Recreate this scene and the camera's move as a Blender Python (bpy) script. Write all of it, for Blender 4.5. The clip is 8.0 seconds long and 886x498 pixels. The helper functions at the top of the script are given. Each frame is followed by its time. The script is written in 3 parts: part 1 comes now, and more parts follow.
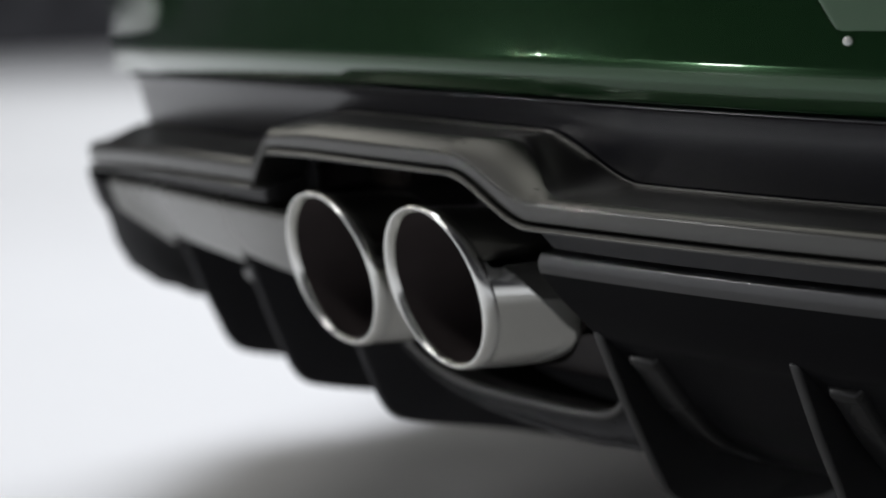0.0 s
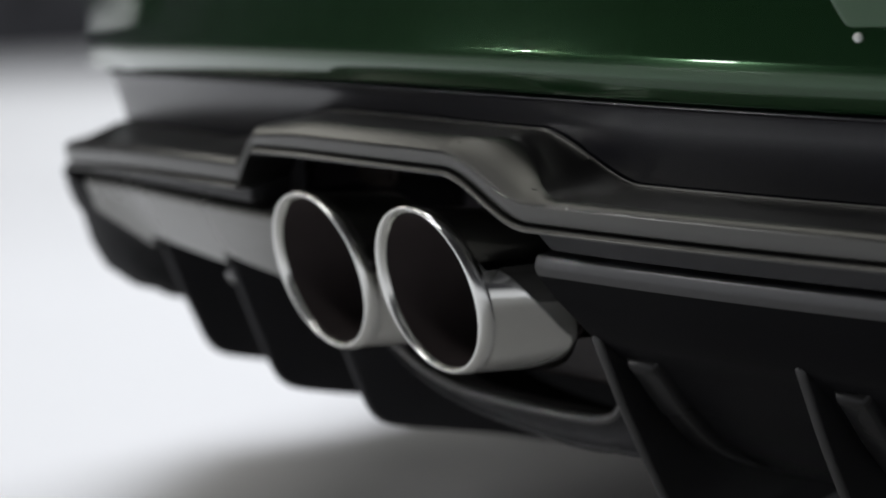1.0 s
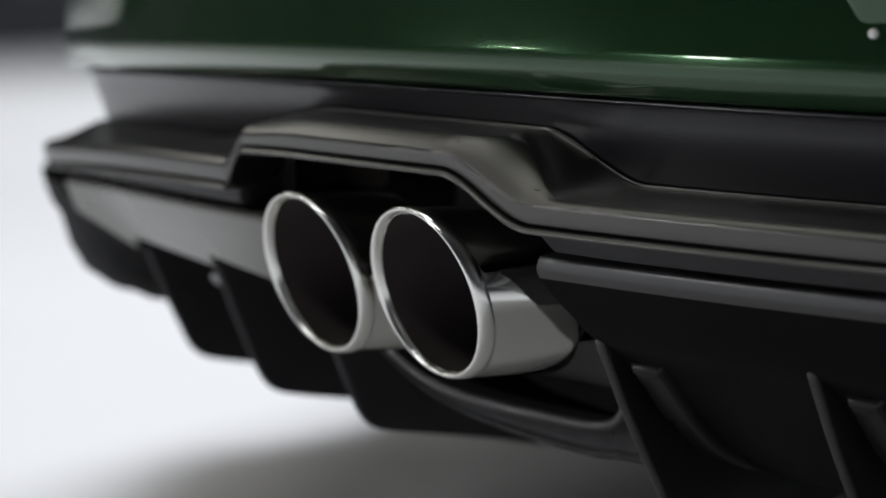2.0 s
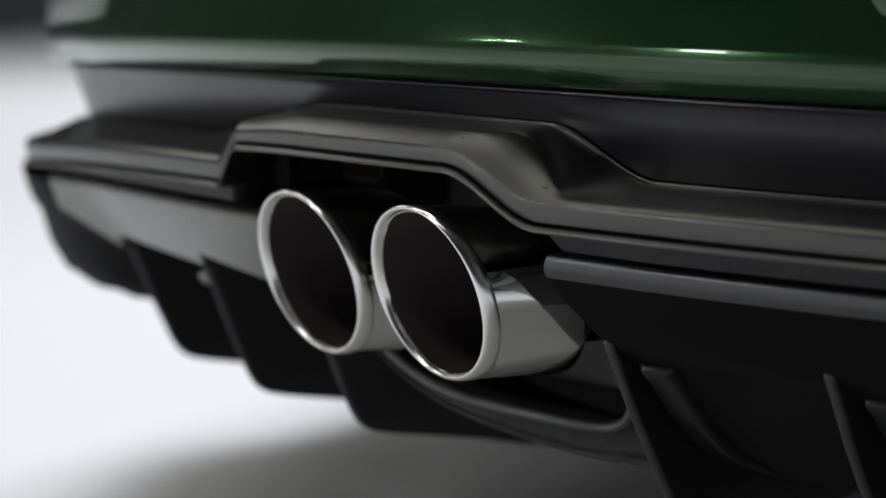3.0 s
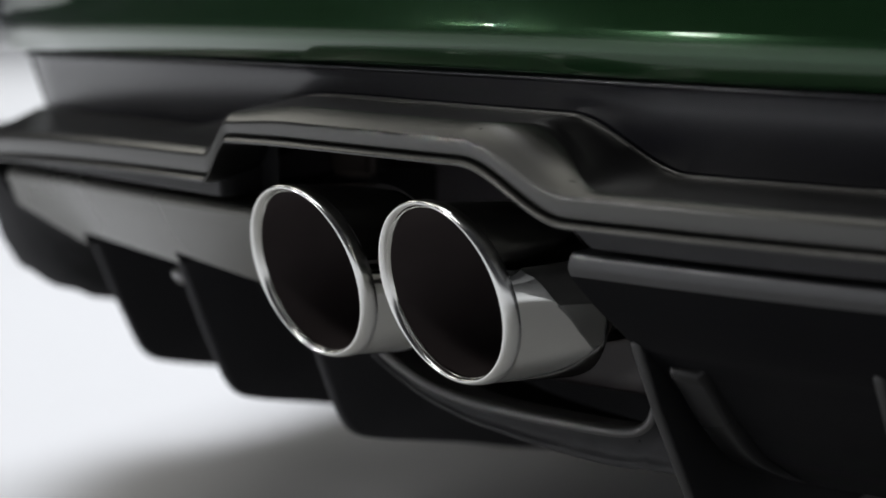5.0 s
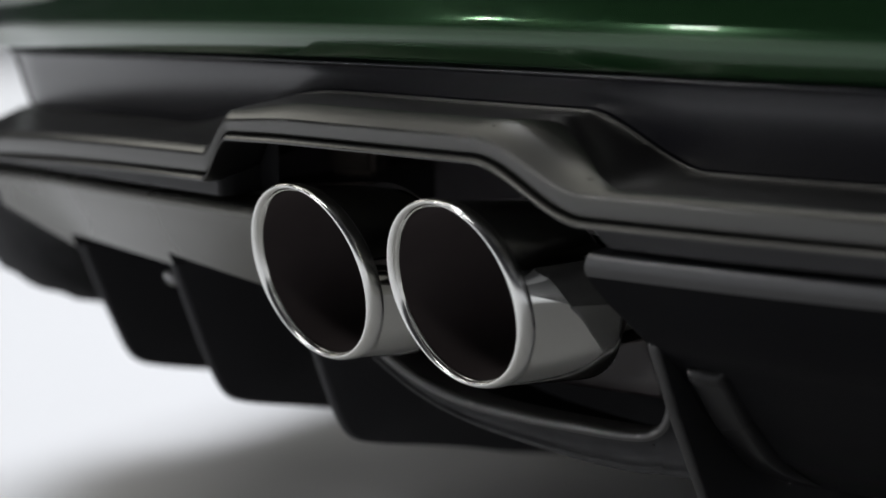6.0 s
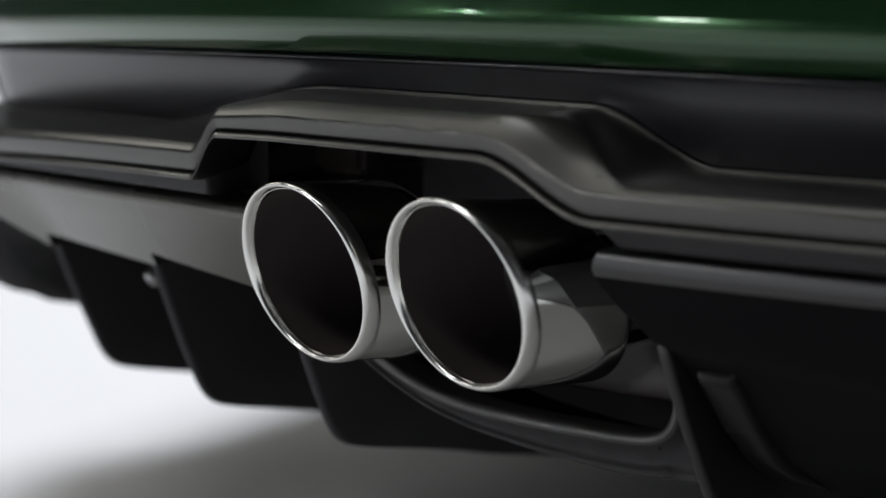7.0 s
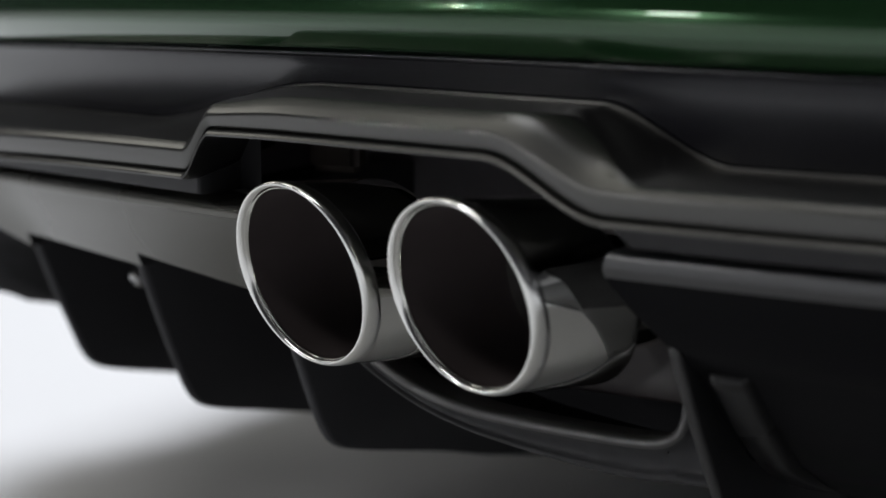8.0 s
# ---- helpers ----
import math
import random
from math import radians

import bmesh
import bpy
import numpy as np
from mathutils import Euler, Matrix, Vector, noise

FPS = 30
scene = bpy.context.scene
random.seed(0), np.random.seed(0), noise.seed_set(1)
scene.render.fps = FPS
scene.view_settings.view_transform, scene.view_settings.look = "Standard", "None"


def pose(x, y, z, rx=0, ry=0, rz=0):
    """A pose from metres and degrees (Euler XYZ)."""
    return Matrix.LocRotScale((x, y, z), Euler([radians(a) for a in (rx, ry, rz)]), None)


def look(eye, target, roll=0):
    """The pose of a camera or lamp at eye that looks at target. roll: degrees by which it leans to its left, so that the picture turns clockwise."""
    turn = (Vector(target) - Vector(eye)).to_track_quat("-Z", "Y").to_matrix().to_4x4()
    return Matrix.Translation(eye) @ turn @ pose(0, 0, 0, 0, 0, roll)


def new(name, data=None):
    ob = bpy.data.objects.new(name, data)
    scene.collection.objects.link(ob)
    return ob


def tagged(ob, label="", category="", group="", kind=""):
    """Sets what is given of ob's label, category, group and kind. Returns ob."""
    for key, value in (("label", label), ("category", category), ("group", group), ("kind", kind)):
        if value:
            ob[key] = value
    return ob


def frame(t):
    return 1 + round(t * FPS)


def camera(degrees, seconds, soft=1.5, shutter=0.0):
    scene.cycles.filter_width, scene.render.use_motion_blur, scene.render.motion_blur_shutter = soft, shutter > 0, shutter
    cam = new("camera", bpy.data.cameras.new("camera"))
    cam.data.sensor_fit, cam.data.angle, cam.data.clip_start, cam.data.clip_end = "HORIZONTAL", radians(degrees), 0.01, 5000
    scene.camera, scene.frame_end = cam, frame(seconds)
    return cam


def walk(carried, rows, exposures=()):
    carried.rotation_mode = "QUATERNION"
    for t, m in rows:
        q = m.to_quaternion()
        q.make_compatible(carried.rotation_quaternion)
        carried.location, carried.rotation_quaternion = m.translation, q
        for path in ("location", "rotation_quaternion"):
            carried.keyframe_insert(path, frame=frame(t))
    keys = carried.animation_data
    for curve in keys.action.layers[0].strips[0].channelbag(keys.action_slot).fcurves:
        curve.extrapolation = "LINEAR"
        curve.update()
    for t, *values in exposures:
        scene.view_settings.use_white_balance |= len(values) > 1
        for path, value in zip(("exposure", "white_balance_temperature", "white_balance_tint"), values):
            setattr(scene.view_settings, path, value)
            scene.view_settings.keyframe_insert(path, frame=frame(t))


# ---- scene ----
# ---- camera and its path ----
cam = camera(21.594, 8.0, soft=1.6)
cam.data.dof.use_dof = True
cam.data.dof.focus_distance = 1.245
cam.data.dof.aperture_fstop = 4.6

ROWS = [
    (0.0, 0.8800, -1.0620, 0.5747, 39.447, 7.889, -0.246),
    (0.5, 0.8614, -1.0554, 0.5730, 38.928, 7.898, -0.160),
    (1.0, 0.8428, -1.0489, 0.5712, 38.413, 7.896, -0.116),
    (1.5, 0.8237, -1.0427, 0.5699, 37.895, 7.907, -0.108),
    (3.0, 0.7663, -1.0281, 0.5686, 36.344, 8.139, -0.146),
    (3.5, 0.7436, -1.0245, 0.5672, 35.696, 8.215, -0.158),
    (4.0, 0.7193, -1.0210, 0.5657, 34.945, 8.302, -0.146),
    (4.5, 0.6932, -1.0161, 0.5640, 34.152, 8.346, -0.103),
    (6.0, 0.6279, -1.0051, 0.5554, 32.254, 8.237, 0.048),
    (6.5, 0.6060, -1.0000, 0.5535, 31.533, 8.269, 0.053),
    (7.0, 0.5841, -0.9936, 0.5528, 30.764, 8.345, 0.015),
    (7.5, 0.5637, -0.9878, 0.5535, 30.062, 8.481, -0.049),
    (8.0, 0.5446, -0.9821, 0.5554, 29.449, 8.663, -0.123),
]
walk(cam, [(t, pose(x, y, z, 90 - down, 0, turn) @ pose(0, 0, 0, 0, 0, roll)) for t, x, y, z, turn, down, roll in ROWS],
     exposures=[(0.0, 0.0), (8.0, 0.0)])

# ---- light ----
world = bpy.data.worlds.new("studio_dark")
world.use_nodes = True
world.node_tree.nodes["Background"].inputs[0].default_value = (0.5, 0.52, 0.56, 1)
world.node_tree.nodes["Background"].inputs[1].default_value = 0.01
scene.world = world


def area_lamp(name, eye, target, wide, high, watts, colour=(1, 1, 1)):
    data = bpy.data.lights.new(name, "AREA")
    data.shape, data.size, data.size_y, data.energy, data.color = "RECTANGLE", wide, high, watts, colour
    ob = new(name, data)
    ob.matrix_world = look(eye, target)
    return tagged(ob, "large soft studio lamp hung over the car", "studio lamp", "studio lamps")


area_lamp("overhead_softbox", (-0.25, 2.7, 5.0), (-0.25, 2.7, 0), 2.3, 4.0, 368, (0.925, 0.945, 1.0))
area_lamp("side_softbox", (-2.7, 0.1, 4.9), (-2.7, 0.1, 0), 3.6, 1.9, 25, (1.0, 0.98, 0.90))
area_lamp("left_softbox", (-5.3, 0.6, 3.4), (0.0, 0.2, 0.3), 2.4, 1.8, 24, (1.0, 0.98, 0.90))
area_lamp("edge_softbox", (-4.6, -3.1, 4.4), (0.2, 0.0, 0.4), 1.6, 1.6, 26, (1.0, 0.985, 0.965))
area_lamp("rear_softbox", (-0.8, -2.7, 5.0), (-0.8, -2.7, 0), 3.0, 0.6, 48, (1.0, 0.985, 0.965))
area_lamp("far_softbox", (-4.2, 4.6, 3.4), (-4.2, 4.6, 0), 1.6, 1.6, 26, (0.97, 0.985, 1.0)).data.spread = radians(100)
area_lamp("strip_lamp", (-3.4, -4.25, 0.75), (0.2, 0, 0.5), 0.34, 0.6, 23)
area_lamp("spot_lamp", (-4.1, -2.82, 1.1), (0.15, 0, 0.45), 0.035, 0.035, 0.55).data.spread = radians(24)


# ---- materials ----
def shader(name):
    m = bpy.data.materials.new(name)
    m.use_nodes = True
    nt = m.node_tree
    return m, nt, nt.nodes["Principled BSDF"]


def textured(nt, kind, scale, detail=4.0, coords="Object"):
    tc = nt.nodes.new("ShaderNodeTexCoord")
    tex = nt.nodes.new(kind)
    tex.inputs["Scale"].default_value = scale
    if "Detail" in tex.inputs:
        tex.inputs["Detail"].default_value = detail
    nt.links.new(tc.outputs[coords], tex.inputs["Vector"])
    return tex


def ramp(nt, source, a, b, low=0.3, high=0.7):
    n = nt.nodes.new("ShaderNodeMapRange")
    n.inputs[1].default_value, n.inputs[2].default_value = low, high
    n.inputs[3].default_value, n.inputs[4].default_value = a, b
    nt.links.new(source, n.inputs[0])
    return n.outputs[0]


def mixed(nt, fac, a, b):
    n = nt.nodes.new("ShaderNodeMix")
    n.data_type = "RGBA"
    n.inputs[6].default_value, n.inputs[7].default_value = (*a, 1), (*b, 1)
    nt.links.new(fac, n.inputs[0])
    return n.outputs[2]


def bumped(nt, bsdf, source, strength, distance):
    n = nt.nodes.new("ShaderNodeBump")
    n.inputs["Strength"].default_value, n.inputs["Distance"].default_value = strength, distance
    nt.links.new(source, n.inputs["Height"])
    nt.links.new(n.outputs[0], bsdf.inputs["Normal"])


def satin_plastic(name, colour, rough, grain=0.12, scale=1800.0):
    m, nt, b = shader(name)
    fine = textured(nt, "ShaderNodeTexNoise", scale, 2.0)
    wide = textured(nt, "ShaderNodeTexNoise", 9.0, 1.5)
    nt.links.new(mixed(nt, ramp(nt, wide.outputs[0], 0, 1), colour, [c * 1.12 for c in colour]), b.inputs["Base Color"])
    nt.links.new(ramp(nt, wide.outputs[0], rough - 0.015, rough + 0.02, 0.2, 0.8), b.inputs["Roughness"])
    bumped(nt, b, fine.outputs[0], grain, 0.0002)
    return m


def painted(name, colour):
    m, nt, b = shader(name)
    flake = textured(nt, "ShaderNodeTexVoronoi", 2600.0)
    nt.links.new(mixed(nt, ramp(nt, flake.outputs["Distance"], 0, 1, 0.0, 0.7), [c * 1.3 for c in colour], [c * 0.8 for c in colour]), b.inputs["Base Color"])
    b.inputs["Metallic"].default_value = 0.6
    b.inputs["Roughness"].default_value = 0.15
    b.inputs["Coat Weight"].default_value = 1.0
    b.inputs["Coat Roughness"].default_value = 0.015
    b.inputs["Coat IOR"].default_value = 1.47
    return m


def metal(name, colour, rough, smudge=0.04):
    m, nt, b = shader(name)
    wide = textured(nt, "ShaderNodeTexNoise", 45.0, 5.0)
    b.inputs["Base Color"].default_value = (*colour, 1)
    b.inputs["Metallic"].default_value = 1.0
    nt.links.new(ramp(nt, wide.outputs[0], rough, rough + smudge), b.inputs["Roughness"])
    return m


def matt(name, colour, rough, scale, spread=0.12):
    m, nt, b = shader(name)
    wide = textured(nt, "ShaderNodeTexNoise", scale, 6.0)
    nt.links.new(mixed(nt, ramp(nt, wide.outputs[0], 0, 1), [c * (1 - spread) for c in colour], [min(1, c * (1 + spread)) for c in colour]), b.inputs["Base Color"])
    b.inputs["Roughness"].default_value = rough
    return m


M_PAINT = painted("green_paint", (0.018, 0.070, 0.0220))
M_SKIRT = satin_plastic("skirt_plastic", (0.011, 0.011, 0.0145), 0.25)
M_SKIRT.node_tree.nodes["Principled BSDF"].inputs["Specular IOR Level"].default_value = 0.75
M_TRIM = satin_plastic("trim_plastic", (0.010, 0.010, 0.0099), 0.29, 0.10)
M_TRIM.node_tree.nodes["Principled BSDF"].inputs["Specular IOR Level"].default_value = 1.0
M_TRIM.node_tree.nodes["Principled BSDF"].inputs["Specular Tint"].default_value = (1.0, 0.995, 0.95, 1)
# near black with almost no sheen: shade put into the plastic itself
M_SHADED = satin_plastic("shaded_plastic", (0.0062, 0.0062, 0.0070), 0.30, 0.12, 2400.0)
M_SHADED.node_tree.nodes["Principled BSDF"].inputs["Specular IOR Level"].default_value = 0.03
M_SIDE = satin_plastic("side_plastic", (0.030, 0.030, 0.028), 0.27)
M_SIDE.node_tree.nodes["Principled BSDF"].inputs["Specular IOR Level"].default_value = 0.8
M_SIDE.node_tree.nodes["Principled BSDF"].inputs["Specular Tint"].default_value = (1.0, 0.97, 0.83, 1)
M_WELL = matt("well_plastic", (0.30, 0.28, 0.30), 0.6, 30)
# outer fins: colour raised above the inner fins' to stand for fill light
M_LIFTED_FIN = satin_plastic("lifted_fin_plastic", (0.055, 0.055, 0.059), 0.5)
M_LIFTED_FIN.node_tree.nodes["Principled BSDF"].inputs["Specular IOR Level"].default_value = 0.15
M_FIN = satin_plastic("fin_plastic", (0.026, 0.026, 0.0275), 0.45)
M_FIN.node_tree.nodes["Principled BSDF"].inputs["Specular IOR Level"].default_value = 0.15
# paler, shinier copy of the diffuser plastic for its lit top edge
M_LIT_BLADE = satin_plastic("lit_blade_plastic", (0.020, 0.020, 0.0225), 0.29)
M_INNER = satin_plastic("inner_fin_plastic", (0.012, 0.012, 0.013), 0.36)
M_INNER.node_tree.nodes["Principled BSDF"].inputs["Specular IOR Level"].default_value = 0.9
M_RIB = satin_plastic("rib_plastic", (0.009, 0.009, 0.0095), 0.27)
M_RIB.node_tree.nodes["Principled BSDF"].inputs["Specular IOR Level"].default_value = 0.3
M_ROLL = satin_plastic("rolled_plastic", (0.032, 0.031, 0.031), 0.42)
M_ROLL.node_tree.nodes["Principled BSDF"].inputs["Specular IOR Level"].default_value = 0.8
M_LIT_BLADE.node_tree.nodes["Principled BSDF"].inputs["Specular IOR Level"].default_value = 1.0
M_APRON = matt("apron_plastic", (0.030, 0.030, 0.032), 0.7, 60, 0.25)
M_APRON.node_tree.nodes["Principled BSDF"].inputs["Specular IOR Level"].default_value = 0.3
M_CHROME = metal("chrome", (0.87, 0.87, 0.83), 0.03, 0.03)
M_SCREW = metal("screw_metal", (0.35, 0.35, 0.35), 0.25, 0.1)
M_UNDER = matt("underpanel_plastic", (0.018, 0.018, 0.0195), 0.75, 50, 0.2)
M_UNDER.node_tree.nodes["Principled BSDF"].inputs["Specular IOR Level"].default_value = 0.1
M_SHIELD = matt("shield_plastic", (0.022, 0.0175, 0.0185), 0.6, 60, 0.2)
M_RIM = metal("brushed_rim", (0.97, 0.97, 0.94), 0.16, 0.05)
M_SOOT = matt("sooty_steel", (0.045, 0.037, 0.037), 0.8, 25, 0.12)
M_SOOT.node_tree.nodes["Principled BSDF"].inputs["Specular IOR Level"].default_value = 0.1
M_STEEL = matt("rusty_steel", (0.10, 0.083, 0.075), 0.6, 40, 0.3)
M_FLOOR = matt("floor_paint", (0.71, 0.715, 0.725), 0.7, 1.2, 0.02)
M_FLOOR.node_tree.nodes["Principled BSDF"].inputs["Specular IOR Level"].default_value = 0.12
M_WALL = matt("dark_drape", (0.100, 0.100, 0.108), 0.9, 3.0, 0.3)
M_WALL.node_tree.nodes["Principled BSDF"].inputs["Specular IOR Level"].default_value = 0.0
M_RUBBER = matt("tyre_rubber", (0.02, 0.02, 0.02), 0.75, 80, 0.2)


# ---- mesh helpers ----
def part(name, bm, material, parent=None, label="", smooth=True):
    me = bpy.data.meshes.new(name)
    bmesh.ops.recalc_face_normals(bm, faces=bm.faces)
    bm.to_mesh(me)
    bm.free()
    for p in me.polygons:
        p.use_smooth = smooth
    me.materials.append(material)
    ob = new(name, me)
    if parent:
        ob.parent = parent
    if smooth:
        me.set_sharp_from_angle(angle=radians(50))
    return tagged(ob, label)


def grid(rows, closed=False):
    """A skin over rows of points; closed joins each row's end to its start."""
    bm = bmesh.new()
    vs = [[bm.verts.new(p) for p in row] for row in rows]
    for a, b in zip(vs, vs[1:]):
        n = len(a)
        for j in range(n if closed else n - 1):
            k = (j + 1) % n
            bm.faces.new((a[j], a[k], b[k], b[j]))
    return bm


def box(bm, lo, hi):
    x0, y0, z0 = lo
    x1, y1, z1 = hi
    v = [bm.verts.new((x, y, z)) for z in (z0, z1) for x, y in ((x0, y0), (x1, y0), (x1, y1), (x0, y1))]
    for q in ((0, 3, 2, 1), (4, 5, 6, 7), (0, 1, 5, 4), (1, 2, 6, 5), (2, 3, 7, 6), (3, 0, 4, 7)):
        bm.faces.new([v[i] for i in q])
    return bm


def ss(a, b, x):
    u = min(1.0, max(0.0, (x - a) / (b - a)))
    return u * u * (3 - 2 * u)


def bent(keys, x):
    """A smooth curve through a few keys (monotone cubic)."""
    xs, ys = [k[0] for k in keys], [k[1] for k in keys]
    n = len(xs)
    h = [xs[i + 1] - xs[i] for i in range(n - 1)]
    d = [(ys[i + 1] - ys[i]) / h[i] for i in range(n - 1)]
    m = [d[0]] + [0 if d[i - 1] * d[i] <= 0 else 2 / (1 / d[i - 1] + 1 / d[i]) for i in range(1, n - 1)] + [d[-1]]
    if x <= xs[0]:
        return ys[0] + m[0] * (x - xs[0])
    if x >= xs[-1]:
        return ys[-1] + m[-1] * (x - xs[-1])
    i = next(j for j in range(n - 1) if x <= xs[j + 1])
    u = (x - xs[i]) / h[i]
    return ((1 + 2 * u) * (1 - u) ** 2 * ys[i] + u * (1 - u) ** 2 * h[i] * m[i] + u * u * (3 - 2 * u) * ys[i + 1] + u * u * (u - 1) * h[i] * m[i + 1])


# ---- the car's lines ----
CENTRE = 0.31        # the car's middle
TURN = -0.52         # where the tail starts to turn into the flank


def mirror(x):
    return x if x < CENTRE else 2 * CENTRE - x


def tail(x):
    """How far forward the tail stands at x: an even bow round the middle."""
    return 0.355 * (x - CENTRE) ** 2 - 0.0425


def droop(x):
    """The lines sink a little towards the corners."""
    return -0.09 * max(0.0, 0.1 - mirror(x)) ** 3


def hump(x, share=0.87):
    return share * ss(-0.2040, -0.1790, x) + (1 - share) * ss(-0.19, -0.12, x) - ss(0.017, 0.089, x)


def lip_top(x):
    return 0.4212 + droop(x) + 0.0240 * hump(x)


def lip_low(x):
    return 0.4083 + droop(x) + 0.0262 * hump(x, 0.96)


def crease(x):
    return 0.4292 + 0.6 * droop(x) + 0.0280 * (ss(-0.29, -0.12, x) - ss(0.064, 0.133, x))


def body_low(x):
    return 0.4772 - 0.05 * max(0.0, 0.1 - mirror(x)) ** 2


def station(s, c, out, turn=-0.52, deep=0.14, way=0.2):
    """A plan point. s runs along the tail by x down to TURN; beyond it turns the corner and runs along the flank."""
    if s > CENTRE:
        x, y = station(2 * CENTRE - s, c, out, turn, deep, way)
        return 2 * CENTRE - x, y
    if s >= turn:
        return s, tail(s) + c
    x0, y0 = turn, tail(turn) + c
    slope = (tail(turn + 0.001) - tail(turn - 0.001)) / 0.002
    p1 = (out, y0 + slope * (out - x0))
    p2 = (out, p1[1] + deep)
    u = (turn - s) / way
    if u <= 1:
        return tuple((1 - u) ** 2 * a + 2 * u * (1 - u) * b + u * u * c2 for a, b, c2 in zip((x0, y0), p1, p2))
    y = p2[1] + (u - 1) * way
    return p2[0] - 0.05 * ss(0.45, 0.85, y), y


def span(a, b, step):
    n = max(1, round(abs(b - a) / step))
    return [a + (b - a) * i / n for i in range(n + 1)]


def skin(stations, profile, **corner):
    """Rows of points along the tail: profile(x) gives (depth, flank, height) from top to bottom."""
    return [[(*station(s, c, out, **corner), z) for c, out, z in profile(min(max(s, TURN - 0.08), 2 * CENTRE - TURN + 0.08))] for s in stations]


LEFT_END = span(TURN - 0.01, TURN - 0.2, 0.01) + span(TURN - 0.24, TURN - 1.0, 0.05) + span(TURN - 1.3, TURN - 4.0, 0.3)
ALONG = [2 * CENTRE - s for s in reversed(LEFT_END)] + span(2 * CENTRE - TURN, 0.16, 0.015) + span(0.157, -0.164, 0.0025) + span(-0.166, -0.214, 0.002) + span(-0.218, -0.32, 0.004) + span(-0.33, TURN, 0.01) + LEFT_END

# ---- the studio ----
floor = part("floor", box(bmesh.new(), (-7.7, -7, -0.05), (7, 9, 0)), M_FLOOR, smooth=False)
tagged(floor, "smooth white painted studio floor", "floor", kind="structure")
for name, lo, hi in (("wall_north", (-7.7, 9, 0), (7, 9.2, 6)), ("wall_south", (-7.7, -7.2, 0), (7, -7, 6)),
                     ("wall_west", (-7.9, -7, 0), (-7.7, 9, 6)), ("wall_east", (7, -7, 0), (7.2, 9, 6))):
    tagged(part(name, box(bmesh.new(), lo, hi), M_WALL, smooth=False), "dark grey studio drape closing the dim room", "wall", kind="structure")
tagged(part("ceiling", box(bmesh.new(), (-7.7, -7, 6), (7, 9, 6.2)), M_WALL, smooth=False), "dark grey studio ceiling", "ceiling", kind="structure")

# ---- the car ----
car = tagged(new("car"), "dark green car tail with black diffuser and twin chrome exhausts", "car")
car.location = (0, 0, 0)


def body_profile(x):
    """From the deck down: a face that leans forward, a tight crease, an upright band, then a roll that turns under."""
    z = body_low(x) + 0.0247
    rows = [(0.148, -0.50, 1.02), (0.099, -0.60, 0.96), (0.0687, -0.655, 0.82), (0.052, -0.682, 0.70), (0.0400, -0.716, z + 0.12), (0.0282, -0.715, z + 0.072), (0.0220, -0.713, z + 0.046), (0.0173, -0.711, z + 0.0255),
            (0.01395, -0.708, z + 0.0105), (0.01255, -0.708, z + 0.0040), (0.01212, -0.708, z + 0.0019), (0.01194, -0.708, z + 0.0010), (0.01183, -0.708, z + 0.0003), (0.0118, -0.708, z - 0.0006), (0.0118, -0.708, z - 0.0040),
            (0.0119, -0.708, z - 0.0085), (0.0123, -0.707, z - 0.0105), (0.0132, -0.706, z - 0.0122), (0.0164, -0.704, z - 0.0172), (0.0192, -0.702, z - 0.0212), (0.0210, -0.70, z - 0.0232), (0.0232, -0.697, z - 0.0243),
            (0.0270, -0.69, z - 0.0243), (0.042, -0.66, z - 0.0235)]
    out_rows = []
    for c, out, h in rows:
        up = max(0.0, h - z)
        mid = -0.455 + 0.08 * ss(0.004, 0.018, up)
        lean = (1 - 1.4545 * ss(mid + 0.025, mid - 0.045, mirror(x))) if up > 0.006 else 1 - (1.5 if h > z else 1.0) * ss(-0.44, -0.51, mirror(x))
        out_rows.append((0.0215 + (c - 0.0118) * lean, out, h))
    return out_rows


CORNER = {"turn": -0.43, "deep": 0.20, "way": 0.3}
part("body_shell", grid(skin(ALONG, body_profile, **CORNER)), M_PAINT, car, "glossy dark green metallic bumper skin")


def corner_profile(x):
    z1 = body_low(x) + 0.002
    return [(0.034, -0.675, z1), (0.0345, -0.672, z1 - 0.004), (0.040, -0.650, z1 - 0.018), (0.048, -0.622, z1 - 0.034), (0.056, -0.604, z1 - 0.048), (0.09, -0.57, z1 - 0.052)]


SIDE_ON = [s for s in ALONG if s <= -0.566]
for side in (SIDE_ON, [2 * CENTRE - s for s in SIDE_ON]):
    rows = skin(side, corner_profile, **CORNER)
    rows = [[(x, y + 0.03, z) for x, y, z in rows[0]], [(x, y + 0.002, z) for x, y, z in rows[0]]] + rows[1:]
    part("corner_panel", grid(rows), M_PAINT, car, "dark green bumper corner below the crease")


def skirt_depth(x, z):
    return 0.0430 + 0.33 * (body_low(x) - 0.0072 - z)


